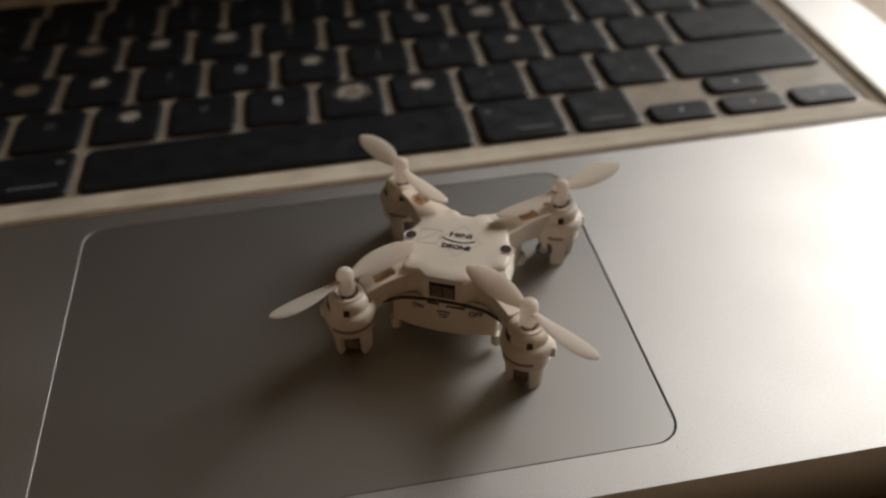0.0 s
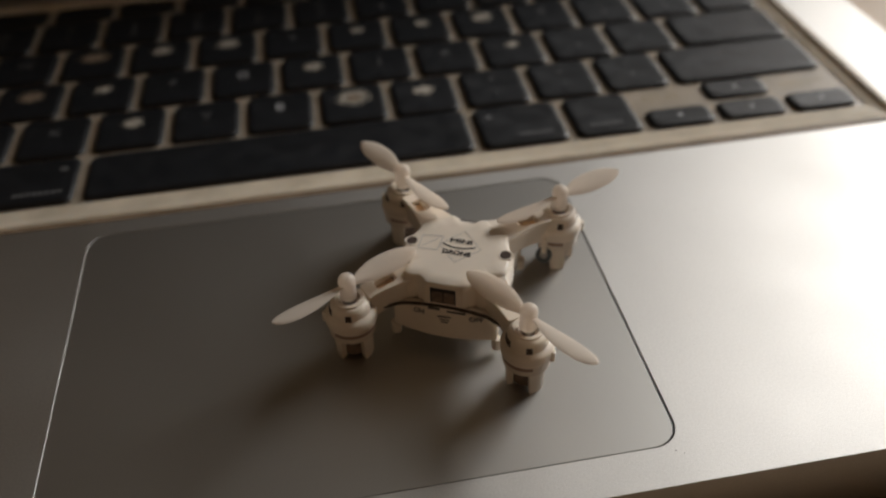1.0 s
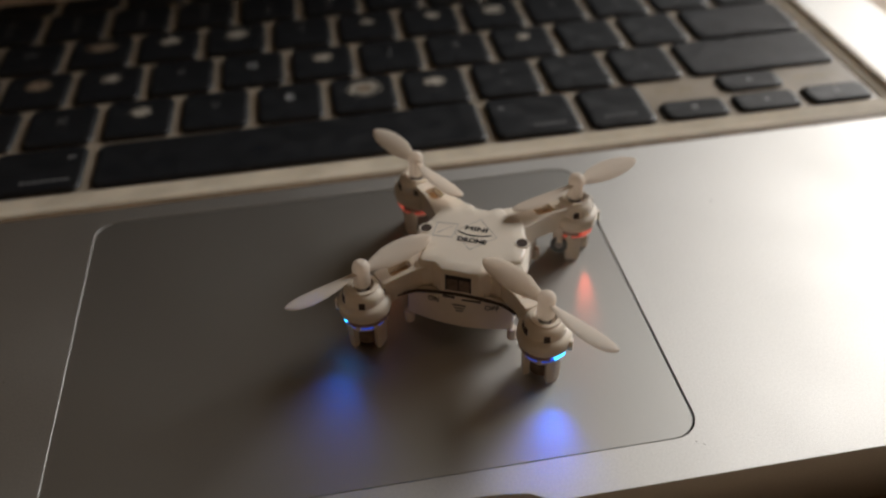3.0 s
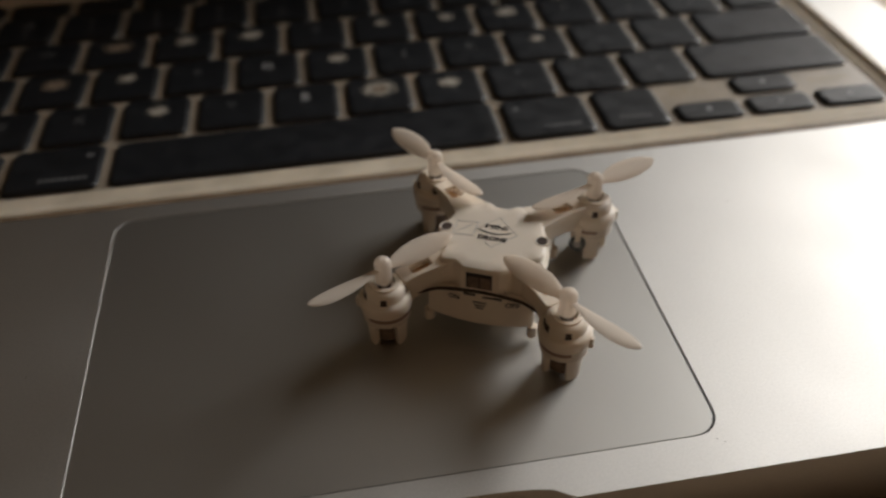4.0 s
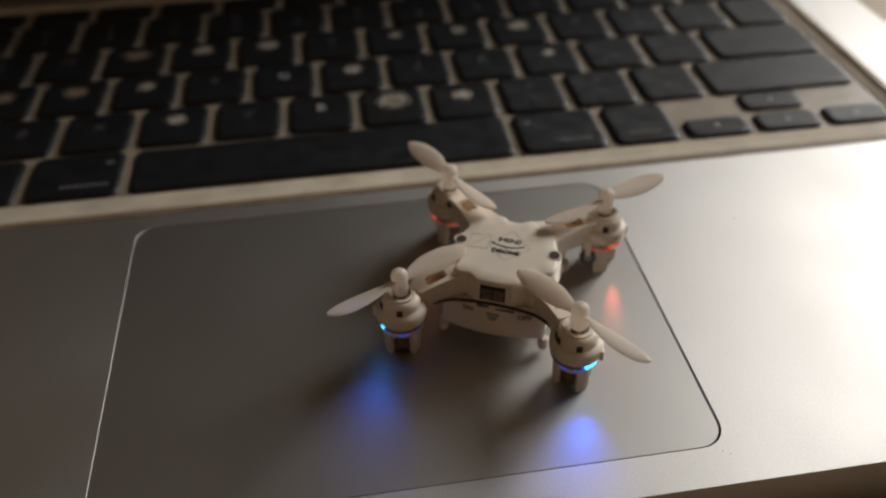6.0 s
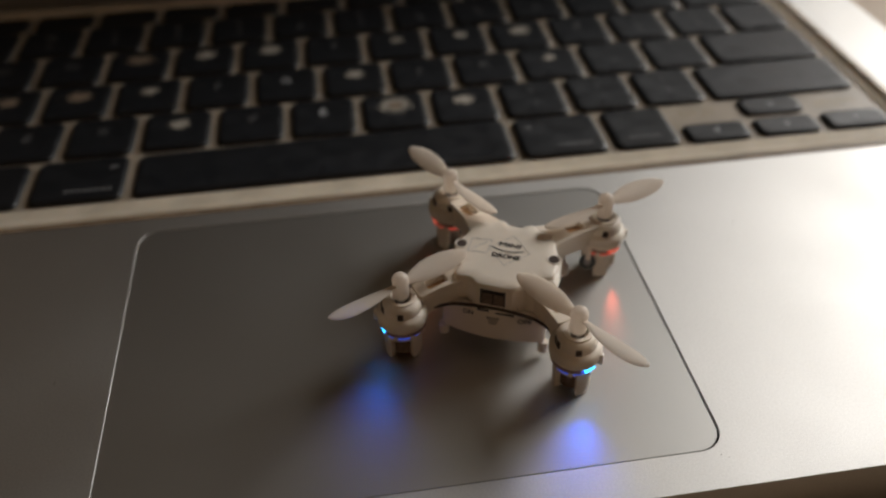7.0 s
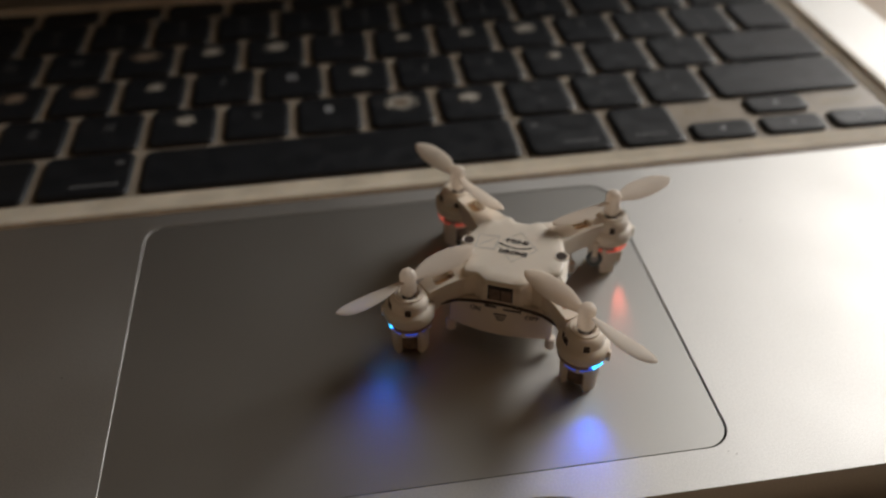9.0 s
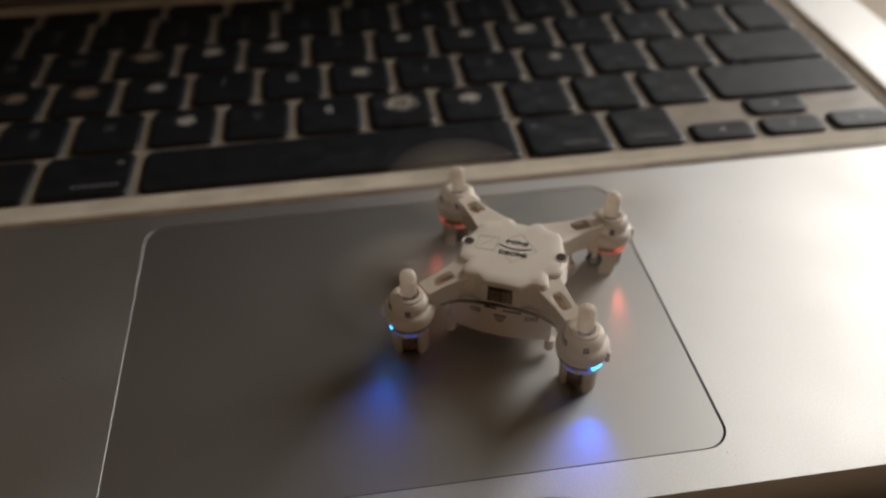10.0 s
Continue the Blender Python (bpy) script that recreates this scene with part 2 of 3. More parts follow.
def box(bm, x0, y0, z0, x1, y1, z1, bevel=0.0):
    r = bmesh.ops.create_cube(bm, size=1.0)
    for v in r["verts"]:
        v.co = Vector(((x0 + x1) / 2 + v.co.x * (x1 - x0), (y0 + y1) / 2 + v.co.y * (y1 - y0), (z0 + z1) / 2 + v.co.z * (z1 - z0))) * MM
    if bevel:
        edges = list({e for v in r["verts"] for e in v.link_edges})
        bmesh.ops.bevel(bm, geom=edges, offset=bevel * MM, segments=2, affect="EDGES", profile=0.5)


def part(name, shape, mat, parent=None, label="", smooth=40):
    """Links a bmesh or mesh as one object under a thing or a part."""
    if isinstance(shape, bmesh.types.BMesh):
        bmesh.ops.recalc_face_normals(shape, faces=shape.faces)
        me = bpy.data.meshes.new(name)
        shape.to_mesh(me)
        shape.free()
    else:
        me = shape
        me.name = name
    me.materials.clear()
    me.materials.append(mat)
    if smooth and len(me.polygons):
        me.polygons.foreach_set("use_smooth", [True] * len(me.polygons))
        me.set_sharp_from_angle(angle=radians(smooth))
    ob = new(name, me)
    ob.parent = parent
    if label:
        tagged(ob, label)
    return ob


# ---- room ----
def room():
    X0, X1, Y0, Y1, Z0, Z1 = -1.9, WIN_X, -1.6, 2.2, -0.76, 1.85

    def slab(name, a, b, mat, kind="structure", label="", category=""):
        bm = bmesh.new()
        box(bm, *[v * 1000 for v in a], *[v * 1000 for v in b])
        return tagged(part(name, bm, mat, smooth=0), label, category, kind=kind)

    slab("floor", (X0 - .1, Y0 - .1, Z0 - .1), (X1 + .1, Y1 + .1, Z0), FLOOR_WOOD, label="brown wooden floor of the room", category="floor")
    # ceiling and walls out of view, added to steer ambient light and reflections
    slab("ceiling", (X0 - .1, Y0 - .1, Z1), (X1 + .1, Y1 + .1, Z1 + .1), CEILING, label="unseen ceiling, kept dark to dim the bounced light", category="ceiling")
    slab("wall_west", (X0 - .1, Y0 - .1, Z0), (X0, Y1 + .1, Z1), DARK_WALL, label="unseen dark brown wall added to dim the light from the left", category="wall")
    # unseen wall behind the camera, added as a pale reflector
    slab("wall_south", (X0, Y0 - .1, Z0), (X1, Y0, Z1), PALE_WALL, label="unseen pale wall added to bounce light onto the toy's front", category="wall")
    slab("wall_north", (X0, Y1, Z0), (X1, Y1 + .1, Z1), PLASTER, label="unseen beige wall added for the metal to reflect", category="wall")
    outer = [(Y0 - .1, Z0), (Y1 + .1, Z0), (Y1 + .1, Z1), (Y0 - .1, Z1)]
    hole = [(WIN_Y0, WIN_Z0), (WIN_Y1, WIN_Z0), (WIN_Y1, WIN_Z1), (WIN_Y0, WIN_Z1)]
    me = plate([[(a * 1000, b * 1000) for a, b in outer], [(a * 1000, b * 1000) for a, b in hole]], 0, 100, 1)
    me.transform(Matrix(((0, 0, 1, X1), (1, 0, 0, 0), (0, 1, 0, 0), (0, 0, 0, 1))))
    tagged(part("wall_east", me, PLASTER, smooth=0), "unseen beige wall added for the metal to reflect with a window opening", "wall", kind="structure")
    win = tagged(new("window_1"), "white painted window letting in daylight", "window", kind="structure")
    for nm, y0, y1, z0, z1 in (("window_frame", WIN_Y0, WIN_Y0 + .05, WIN_Z0, WIN_Z1), ("window_frame", WIN_Y1 - .05, WIN_Y1, WIN_Z0, WIN_Z1),
                               ("window_frame", WIN_Y0 + .05, WIN_Y1 - .05, WIN_Z0, WIN_Z0 + .05), ("window_frame", WIN_Y0 + .05, WIN_Y1 - .05, WIN_Z1 - .05, WIN_Z1)):
        bm = bmesh.new()
        box(bm, (X1 + .03) * 1000, y0 * 1000, z0 * 1000, (X1 + .08) * 1000, y1 * 1000, z1 * 1000, 4)
        part(nm, bm, FRAME_WHITE, win)
    # desk
    desk = tagged(new("desk"), "light wooden desk under the laptop", "desk")
    bm = bmesh.new()
    box(bm, -700, -320, DESK_Z * 1000 - 25, 620, 520, DESK_Z * 1000, 3)
    part("desk_top", bm, DESK_WOOD, desk)
    for x, y in ((-670, -290), (590, -290), (-670, 490), (590, 490)):
        bm = bmesh.new()
        box(bm, x - 25, y - 25, Z0 * 1000, x + 25, y + 25, DESK_Z * 1000 - 25, 3)
        part("leg", bm, DESK_WOOD, desk)


# ---- laptop ----
U = 19.15
KX0, KY0, ROW = -14.5 * U / 2 - 0.4, 90.2, 19.3
GAPX, GAPY = 2.1, 1.15
WELL = (-144.0, 81.3, 143.6, 202.0)


def key_mesh(w, h, top=0.0, base=-1.15):
    bm = bmesh.new()
    rings = []
    for inset, z, r in ((0.25, base, 1.8), (0.0, base + 0.15, 2.1), (0.1, top - 0.6, 2.1), (0.4, top - 0.24, 2.0), (0.95, top - 0.03, 1.8), (1.7, top - 0.03, 1.4), (3.2, top - 0.10, 0.8)):
        rings.append([(x, y, z) for x, y in rounded(-w / 2 + inset, -h / 2 + inset, w / 2 - inset, h / 2 - inset, r, 4)])
    loft(bm, rings)
    bmesh.ops.recalc_face_normals(bm, faces=bm.faces)
    me = bpy.data.meshes.new("key")
    bm.to_mesh(me)
    bm.free()
    return me


def blot(cx, cy, r, rag, sy=0.8, n=30, seed=0, z=-0.07):
    """A flat worn patch with a ragged rim."""
    rng = random.Random(seed)
    ph = [rng.uniform(0, 6.28) for _ in range(4)]
    bm = bmesh.new()
    ring = []
    for i in range(n):
        a = 2 * math.pi * i / n
        k = 1 + rag * (0.5 * math.sin(3 * a + ph[0]) + 0.4 * math.sin(5 * a + ph[1]) + 0.5 * math.sin(8 * a + ph[2]) + 0.3 * math.sin(13 * a + ph[3]))
        ring.append((cx + r * k * math.cos(a), cy + r * k * sy * math.sin(a)))
    loft(bm, [[(x, y, z - 0.02) for x, y in ring], [(x, y, z + 0.03) for x, y in ring]])
    return bm


def laptop():
    lap = tagged(new("laptop"), "silver aluminium laptop lying open with black keys, some worn white", "laptop")
    # body with keyboard well, trackpad opening and thumb notch
    notch = []
    for i in range(17):
        s = -1 + 2 * i / 16
        notch.append((25.5 * s, -7.5 + 3.0 * max(0.0, 1 - s ** 4) ** 0.5))
    outer = rounded(-162.5, -7.5, 165, 219, 9, 8)
    k = min(range(len(outer)), key=lambda i: (outer[i][0] + 153.5) ** 2 + (outer[i][1] + 7.5) ** 2)
    outer = outer[:k + 1] + notch + outer[k + 1:]
    well = rounded(*WELL, 4.5)
    pad_hole = rounded(-52.75, -0.05, 52.75, 76.05, 4.7)
    part("body", plate([outer, well, pad_hole], -15.5, 0, 0.05, 1), ALUMINIUM, lap, "satin silver aluminium body", 50)
    part("bottom_case", plate([rounded(-158, -4, 158, 215, 10)], -17, -15.4, 0.6), ALUMINIUM, lap)
    bm = bmesh.new()
    box(bm, -60, -3.5, -9, 60, 79, -0.75)
    part("trackpad_groove", bm, GROOVE, lap, "dark groove round the trackpad", 0)
    part("trackpad", plate([rounded(-52.67, 0.15, 52.3, 75.62, 4.5)], -0.7, -0.08, 0.045, 1), PAD_GLASS, lap, "grey satin glass trackpad", 50)
    for x, y in ((-140, 10), (140, 10), (-140, 200), (140, 200)):
        bm = bmesh.new()
        lathe(bm, ((6, -17.5), (6.2, -17.2), (6, -16.8)), x, y)
        part("rubber_foot", bm, RUBBER, lap)
    # lid, tilted back
    lid = part("lid", plate([rounded(-162, 0, 162, 222, 8)], -6, 0, 0.8), ALUMINIUM, lap)
    lid.matrix_basis = pose(0, 0.216, -0.001, 78, 0, 0)
    part("screen", plate([rounded(-158, 5, 158, 217, 4)], 0.02, 0.5, 0.1), SCREEN, lid, "dark glossy screen")
    # keyboard
    bm = bmesh.new()
    box(bm, -150, 78.2, -9, 150, 206, -1.1)
    tray = part("keyboard_tray", bm, SHADED_TRAY_FILM, lap, "yellowed translucent cover film between the keys, shade put into its colour", 0)
    # raised lip of the cover film along the front and the side of the well
    bm = bmesh.new()
    back = [(197.6, -2.2), (197.7, -0.75), (198.6, -0.3), (199.8, 0.1), (200.8, 0.35), (201.6, 0.28), (201.9, 0.0), (201.95, -2.2)]
    loft(bm, [[(x, y, z) for y, z in back] for x in (-142.5, 138.0)])
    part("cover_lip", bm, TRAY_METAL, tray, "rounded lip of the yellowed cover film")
    for horizontal in (True, False):
        bm = bmesh.new()
        prof = [(0.0, -2.2), (0.1, 0.0), (0.45, 0.3), (1.0, 0.42), (1.6, 0.34), (2.2, 0.02), (3.2, -0.34), (5.0, -0.6), (7.6, -0.8), (8.3, -0.95), (8.5, -2.2)]
        if horizontal:
            loft(bm, [[(x, WELL[1] + 0.45 + d, z) for d, z in prof] for x in (-142.5, 142.5)])
        else:
            loft(bm, [[(WELL[2] - 0.12 - d * 0.55, y, z - 0.01) for d, z in prof] for y in (84.0, 200.0)])
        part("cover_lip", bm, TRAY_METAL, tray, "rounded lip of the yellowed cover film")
        # brown edge of the film, lying on the aluminium
        bm = bmesh.new()
        prof = [(-0.75, -0.01), (-0.72, 0.05), (-0.5, 0.12), (0.1, 0.16), (0.58, 0.14), (0.6, -0.01)]
        if horizontal:
            loft(bm, [[(x, WELL[1] + 0.0 + d, z) for d, z in prof] for x in (-143.5, 144.2)])
        else:
            loft(bm, [[(WELL[2] + 0.2 - d, y, z) for d, z in prof] for y in (81.9, 202.0)])
        part("cover_edge", bm, FILM_EDGE, tray, "brown edge of the yellowed cover film")
    sizes = {}

    def key(u0, u1, row, half=0):
        w = (u1 - u0) * U - GAPX
        y0, y1 = KY0 + row * ROW + GAPY / 2, KY0 + (row + 1) * ROW - GAPY / 2
        if half == -1:
            y1 = y0 + 8.1
        elif half == 1:
            y0 = y1 - 8.1
        elif half == 2:
            y1 = y0 + 9.3
        h = y1 - y0
        tag = (round(w, 2), round(h, 2))
        if tag not in sizes:
            sizes[tag] = key_mesh(w, h)
            sizes[tag].materials.append(KEY_BLACK)
            sizes[tag].polygons.foreach_set("use_smooth", [True] * len(sizes[tag].polygons))
            sizes[tag].set_sharp_from_angle(angle=radians(50))
        ob = new("key", sizes[tag])
        ob.parent = tray
        x, y = KX0 + (u0 + u1) / 2 * U, (y0 + y1) / 2
        rng = random.Random(int(u0 * 100) + row * 7919)
        ob.matrix_basis = pose(x * MM, y * MM, rng.uniform(-0.06, 0.06) * MM, rng.uniform(-.35, .35), rng.uniform(-.35, .35), rng.uniform(-.25, .25))
        return x, y

    def legend(body, x, y, size=4.6, mat=LEGEND):
        part("legend", text_mesh(body, size, x, y, -0.03), mat, tray, smooth=0)

    def bars(x, y, *spans):
        for dx0, dy0, dx1, dy1 in spans:
            bm = bmesh.new()
            box(bm, x + dx0, y + dy0, -0.08, x + dx1, y + dy1, -0.005)
            part("legend", bm, LEGEND, tray, smooth=0)

    # worn keys: radius, raggedness, flattening, brown core
    worn = {"S": (3.3, .05, .85, 1), "A": (3.0, .06, .85, 1), "D": (2.3, .12, .85, 0), "E": (3.9, .05, .62, 1), "R": (2.9, .05, .85, 0), "T": (3.1, .06, .85, 0),
            "I": (2.4, .22, .75, 0), "O": (3.0, .07, .85, 0), "U": (2.0, .25, .7, 0), "C": (2.6, .16, .85, 0), "N": (4.1, .03, .9, 2), "M": (2.6, .2, .85, 0),
            "H": (2.5, .17, .8, 0), "L": (1.8, .25, .9, 0)}
    rows = ((1, 2.25, "ZXCVBNM,./"), (2, 1.75, "ASDFGHJKL;'"), (3, 1.5, "QWERTYUIOP[]"), (4, 0.0, "`1234567890-="))
    for row, u, chars in rows:
        for c in chars:
            x, y = key(u, u + 1, row)
            u += 1
            if c in worn:
                r, rag, sy, core = worn[c]
                part("worn_patch", blot(x + .4, y + 2.3, r * 1.35, rag, sy, seed=ord(c)), WORN_BROWN if core == 1 else WORN, tray, "pale patch worn through the black paint", 0)
                if core == 2:
                    part("worn_patch", blot(x + .4, y + 2.1, r * .65, .2, sy, seed=5, z=-0.05), WORN_BROWN, tray, "brown stained middle of a worn patch", 0)
            elif c.isalpha():
                legend(c, x, y + 1.6, mat=LEGEND_BRIGHT if c in "BG" else LEGEND)
            elif c in ",./;'[]`":
                legend(c, x, y - 2.0, 4.6)
                legend({",": "<", ".": ">", "/": "?", ";": ":", "'": '"', "[": "{", "]": "}", "`": "~"}[c], x, y + 3.2, 3.6)
            else:
                legend(c, x, y - 2.4, 4.2)
                legend({"1": "!", "2": "@", "3": "#", "4": "$", "5": "%", "6": "^", "7": "&", "8": "*", "9": "(", "0": ")", "-": "_", "=": "+"}[c], x, y + 3.2, 3.6)
    # modifiers and wide keys
    key(0, 2.25, 1), key(0, 1.75, 2), key(0, 1.5, 3)
    for a, b, r in ((12.25, 14.5, 1), (12.75, 14.5, 2), (13.5, 14.5, 3), (13, 14.5, 4)):
        key(a, b, r)
    for a, b in ((0, 1), (1, 2), (2, 3), (3, 4.25), (9.25, 10.5), (10.5, 11.5)):
        x, y = key(a, b, 0)
        if a >= 3:
            w = (b - a) * U - GAPX
            side = 1 if a == 3 else -1
            if a != 10.5:
                bars(x, y, (side * (w / 2 - 3.2) - 1.1, 3.4, side * (w / 2 - 3.2) + 1.1, 4.8))
            n = 8 if a != 10.5 else 6
            x0 = x + w / 2 - 2.2 - n * 1.45 if side > 0 else x - w / 2 + (7.0 if a == 9.25 else 4.2)
            for i in range(n):
                bars(x0 + i * 1.45, y, (0, -5.6, 1.0, -4.4))
    key(4.25, 9.25, 0)
    arrows = ((11.5, 12.5, -1, 180), (12.5, 13.5, -1, 270), (12.5, 13.5, 1, 90), (13.5, 14.5, -1, 0))
    for a, b, half, turn in arrows:
        x, y = key(a, b, 0, half)
        bm = bmesh.new()
        tri = [(x + 1.05 * math.cos(radians(turn + k)), y + 1.05 * math.sin(radians(turn + k))) for k in (0, 120, 240)]
        loft(bm, [[(p, q, -0.09) for p, q in tri], [(p, q, -0.005) for p, q in tri]])
        part("legend", bm, LEGEND_BRIGHT, tray, smooth=0)
    # faint moulded marks in the film beside the arrow keys
    for x0, y0, x1, y1 in ((84.5, 104.0, 85.1, 106.6), (86.3, 103.6, 86.8, 106.2), (88.2, 104.4, 88.7, 107.0), (90.0, 103.6, 90.9, 104.2), (91.5, 104.0, 92.0, 106.8), (93.2, 103.9, 93.7, 106.2),
                           (122.5, 104.6, 134.5, 105.3), (122.5, 102.9, 131.0, 103.3)):
        bm = bmesh.new()
        box(bm, x0, y0, -1.15, x1, y1, -1.06)
        part("film_mark", bm, FILM_MARK, tray, smooth=0)
    wf = 14.5 / 14
    for i in range(14):
        key(i * wf, (i + 1) * wf, 5, 2)


# ---- toy quadcopter ----
PX, PY = 16.0, 16.6
POD = ((-1, -1), (1, -1), (-1, 1), (1, 1))      # front left, front right, back left, back right
ANGLE = {(-1, -1): 52.5, (1, -1): -33.0, (-1, 1): 142.0, (1, 1): 47.0}
MOVING = []


def propeller_mesh(hand):
    bm = bmesh.new()
    lathe(bm, ((1.3, 13.5), (1.52, 13.8), (1.52, 15.4), (1.44, 16.2), (1.5, 16.9), (1.53, 17.4), (1.45, 17.9), (1.25, 18.3), (0.95, 18.58), (0.6, 18.75), (0.2, 18.82)), seg=20)
    stations = ((0.6, 1.6, 26), (2.0, 1.9, 26), (3.5, 2.9, 24), (5.5, 4.0, 21), (8.0, 4.5, 17), (10.5, 4.35, 14), (12.3, 3.7, 12), (13.5, 2.8, 10), (14.3, 1.7, 9), (14.7, 0.5, 9))
    for flip in (1, -1):
        rings = []
        for r, c, tw in stations:
            t = radians(tw) * hand
            ring = []
            for k in range(12):
                a = 2 * math.pi * k / 12
                u, v = 0.5 * c * math.cos(a), 0.26 * math.sin(a) * (1 - 0.35 * r / 15) - 0.25 * math.cos(a) ** 2 * (c / 4.5)
                y, z = u * math.cos(t) - v * math.sin(t), u * math.sin(t) + v * math.cos(t)
                y += hand * 0.25 * (c - 1.6) / 3
                ring.append((flip * r, flip * y, 16.65 + z))
            rings.append(ring)
        loft(bm, rings)
    return bm


def pod_parts(dr, sx, sy):
    cx, cy = sx * PX, sy * PY
    blue = sy < 0
    bm = bmesh.new()
    lathe(bm, ((3.0, 7.9), (4.4, 7.93), (4.5, 8.05), (4.5, 8.35), (4.34, 8.45), (4.34, 8.62), (4.7, 8.75), (4.75, 9.1), (4.68, 10.1), (4.4, 10.55), (3.95, 10.75), (3.72, 10.95),
               (3.68, 11.9), (3.5, 12.5), (3.05, 12.95), (2.7, 13.05), (2.6, 13.4), (2.0, 13.5), (1.75, 13.2), (1.75, 12.5)), cx, cy, 36)
    pod = part("motor_pod", bm, SHELL, dr)
    pod["label"] = "white plastic motor pod"
    # windows in the pod wall
    for a in (-75, -140, 20, 110, 200):
        bm = bmesh.new()
        ca, sa = math.cos(radians(a)), math.sin(radians(a))
        ring0, ring1 = [], []
        for u, z in ((-0.55, 10.9), (0.55, 10.9), (0.5, 12.2), (-0.5, 12.2)):
            for ring, r in ((ring0, 3.2), (ring1, 3.78 if z < 11.5 else 3.68)):
                ring.append((cx + r * ca - u * sa, cy + r * sa + u * ca, z))
        loft(bm, [ring0, ring1])
        part("pod_slot", bm, SEAM_BROWN, pod, "dark slot in the pod", 0)
    bm = bmesh.new()
    lathe(bm, ((1.2, 12.4), (1.2, 13.7)), cx, cy, 16)
    part("motor_shaft", bm, STEEL, pod, "grey metal motor shaft", 40)
    # small peg on the outer side
    bm = bmesh.new()
    out = math.atan2(sy * 0.25, sx)
    px, py = cx + 4.75 * math.cos(out), cy + 4.75 * math.sin(out)
    box(bm, px - 0.45, py - 0.5, 7.8, px + 0.45, py + 0.5, 10.0, 0.2)
    part("peg", bm, SHELL, pod)
    # three prongs of the landing leg and the motor can between them
    lean = math.degrees(math.atan2(sy, sx))
    for turn in (0, 120, 240):
        base = lean + turn
        bm = bmesh.new()
        rings = []
        for z, r0, r1, wide in ((6.0, 2.5, 3.7, 27), (3.0, 2.45, 3.6, 25), (0.6, 2.4, 3.5, 24), (0.2, 2.45, 3.44, 22), (0.0, 2.6, 3.3, 19)):
            ring = [(cx + r1 * math.cos(radians(base + wide * k / 4)), cy + r1 * math.sin(radians(base + wide * k / 4)), z) for k in range(-4, 5)]
            ring += [(cx + r0 * math.cos(radians(base + wide * k / 4)), cy + r0 * math.sin(radians(base + wide * k / 4)), z) for k in range(4, -5, -1)]
            rings.append(ring)
        loft(bm, rings)
        part("leg_prong", bm, SHELL, pod)
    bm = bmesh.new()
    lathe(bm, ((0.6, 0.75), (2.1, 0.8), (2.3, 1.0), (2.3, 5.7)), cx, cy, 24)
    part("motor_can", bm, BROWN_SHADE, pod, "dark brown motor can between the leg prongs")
    bm = bmesh.new()
    lathe(bm, ((2.2, 5.3), (3.5, 5.36), (3.72, 5.48), (3.74, 5.72), (3.3, 5.8)), cx, cy, 32)
    part("pod_base", bm, SHELL, pod)
    led_a = math.atan2(-0.73, sx)
    bm = bmesh.new()
    arc = [led_a + radians(30 + 300 * k / 40) for k in range(41)]
    loft(bm, [[(cx + r * math.cos(a), cy + r * math.sin(a), z) for r, z in ((4.29, 7.1), (4.38, 7.14), (4.38, 7.9), (4.29, 7.92))] for a in arc])
    part("seam_band", bm, SLEEVE, pod, "brown gap under the pod's flange")
    # lit ring, led and an added sleeve that slides over them as a blink shutter
    bm = bmesh.new()
    lathe(bm, ((3.5, 5.78), (3.75, 6.1), (3.85, 6.7), (3.85, 7.92)), cx, cy, 30)
    part("light_ring", bm, BLUE_RING if blue else RED_RING, pod, "translucent ring lit " + ("blue" if blue else "red"))
    for a in (-90, 90, 0 if sx < 0 else 180, -45 if sx < 0 else -135):
        bm = bmesh.new()
        ca, sa = math.cos(radians(a)), math.sin(radians(a))
        loft(bm, [[(cx + q * ca - u * sa, cy + q * sa + u * ca, z) for q, u in ((3.4, -0.4), (4.12, -0.4), (4.12, 0.4), (3.4, 0.4))] for z in (5.8, 7.95)])
        part("rib", bm, SHELL, pod, smooth=0)
    bm = bmesh.new()
    ring0, ring1 = [], []
    for da, z in ((-15, 6.6), (15, 6.6), (21, 7.55), (-21, 7.55)):
        for ring, r in ((ring0, 3.6), (ring1, 4.14)):
            ring.append((cx + r * math.cos(led_a + radians(da)), cy + r * math.sin(led_a + radians(da)), z))
    loft(bm, [ring0, ring1])
    part("led", bm, BLUE_LED if blue else RED_LED, pod, "bright " + ("blue" if blue else "red") + " led", 0)
    bm = bmesh.new()
    lathe(bm, ((4.17, 0.0), (4.24, 0.0), (4.26, 0.1), (4.26, 2.0), (4.17, 2.0), (4.17, 0.0)), 0, 0, 32)
    sleeve = part("led_blink_sleeve", bm, SLEEVE_WHITE, dr, "off-white sleeve added as a shutter to make the led blink")
    MOVING.append(("sleeve", sleeve, cx, cy, 0))
    # beam of the led
    spot = bpy.data.lights.new("led_beam", "SPOT")
    spot.energy = (0.0040 if sx < 0 else 0.0070) if blue else (0.0005 if sx < 0 else 0.0012)
    spot.color = (0.0, 0.14, 1.0) if blue else (1.0, 0.14, 0.09)
    spot.spot_size, spot.spot_blend = radians(124 if blue else 100), 1.0
    spot.shadow_soft_size = 0.00001
    so = new("led_beam", spot)
    so.parent = dr
    aim = radians({(-1, -1): -83.0, (1, -1): -86.0, (-1, 1): -81.0, (1, 1): -80.0}[(sx, sy)])
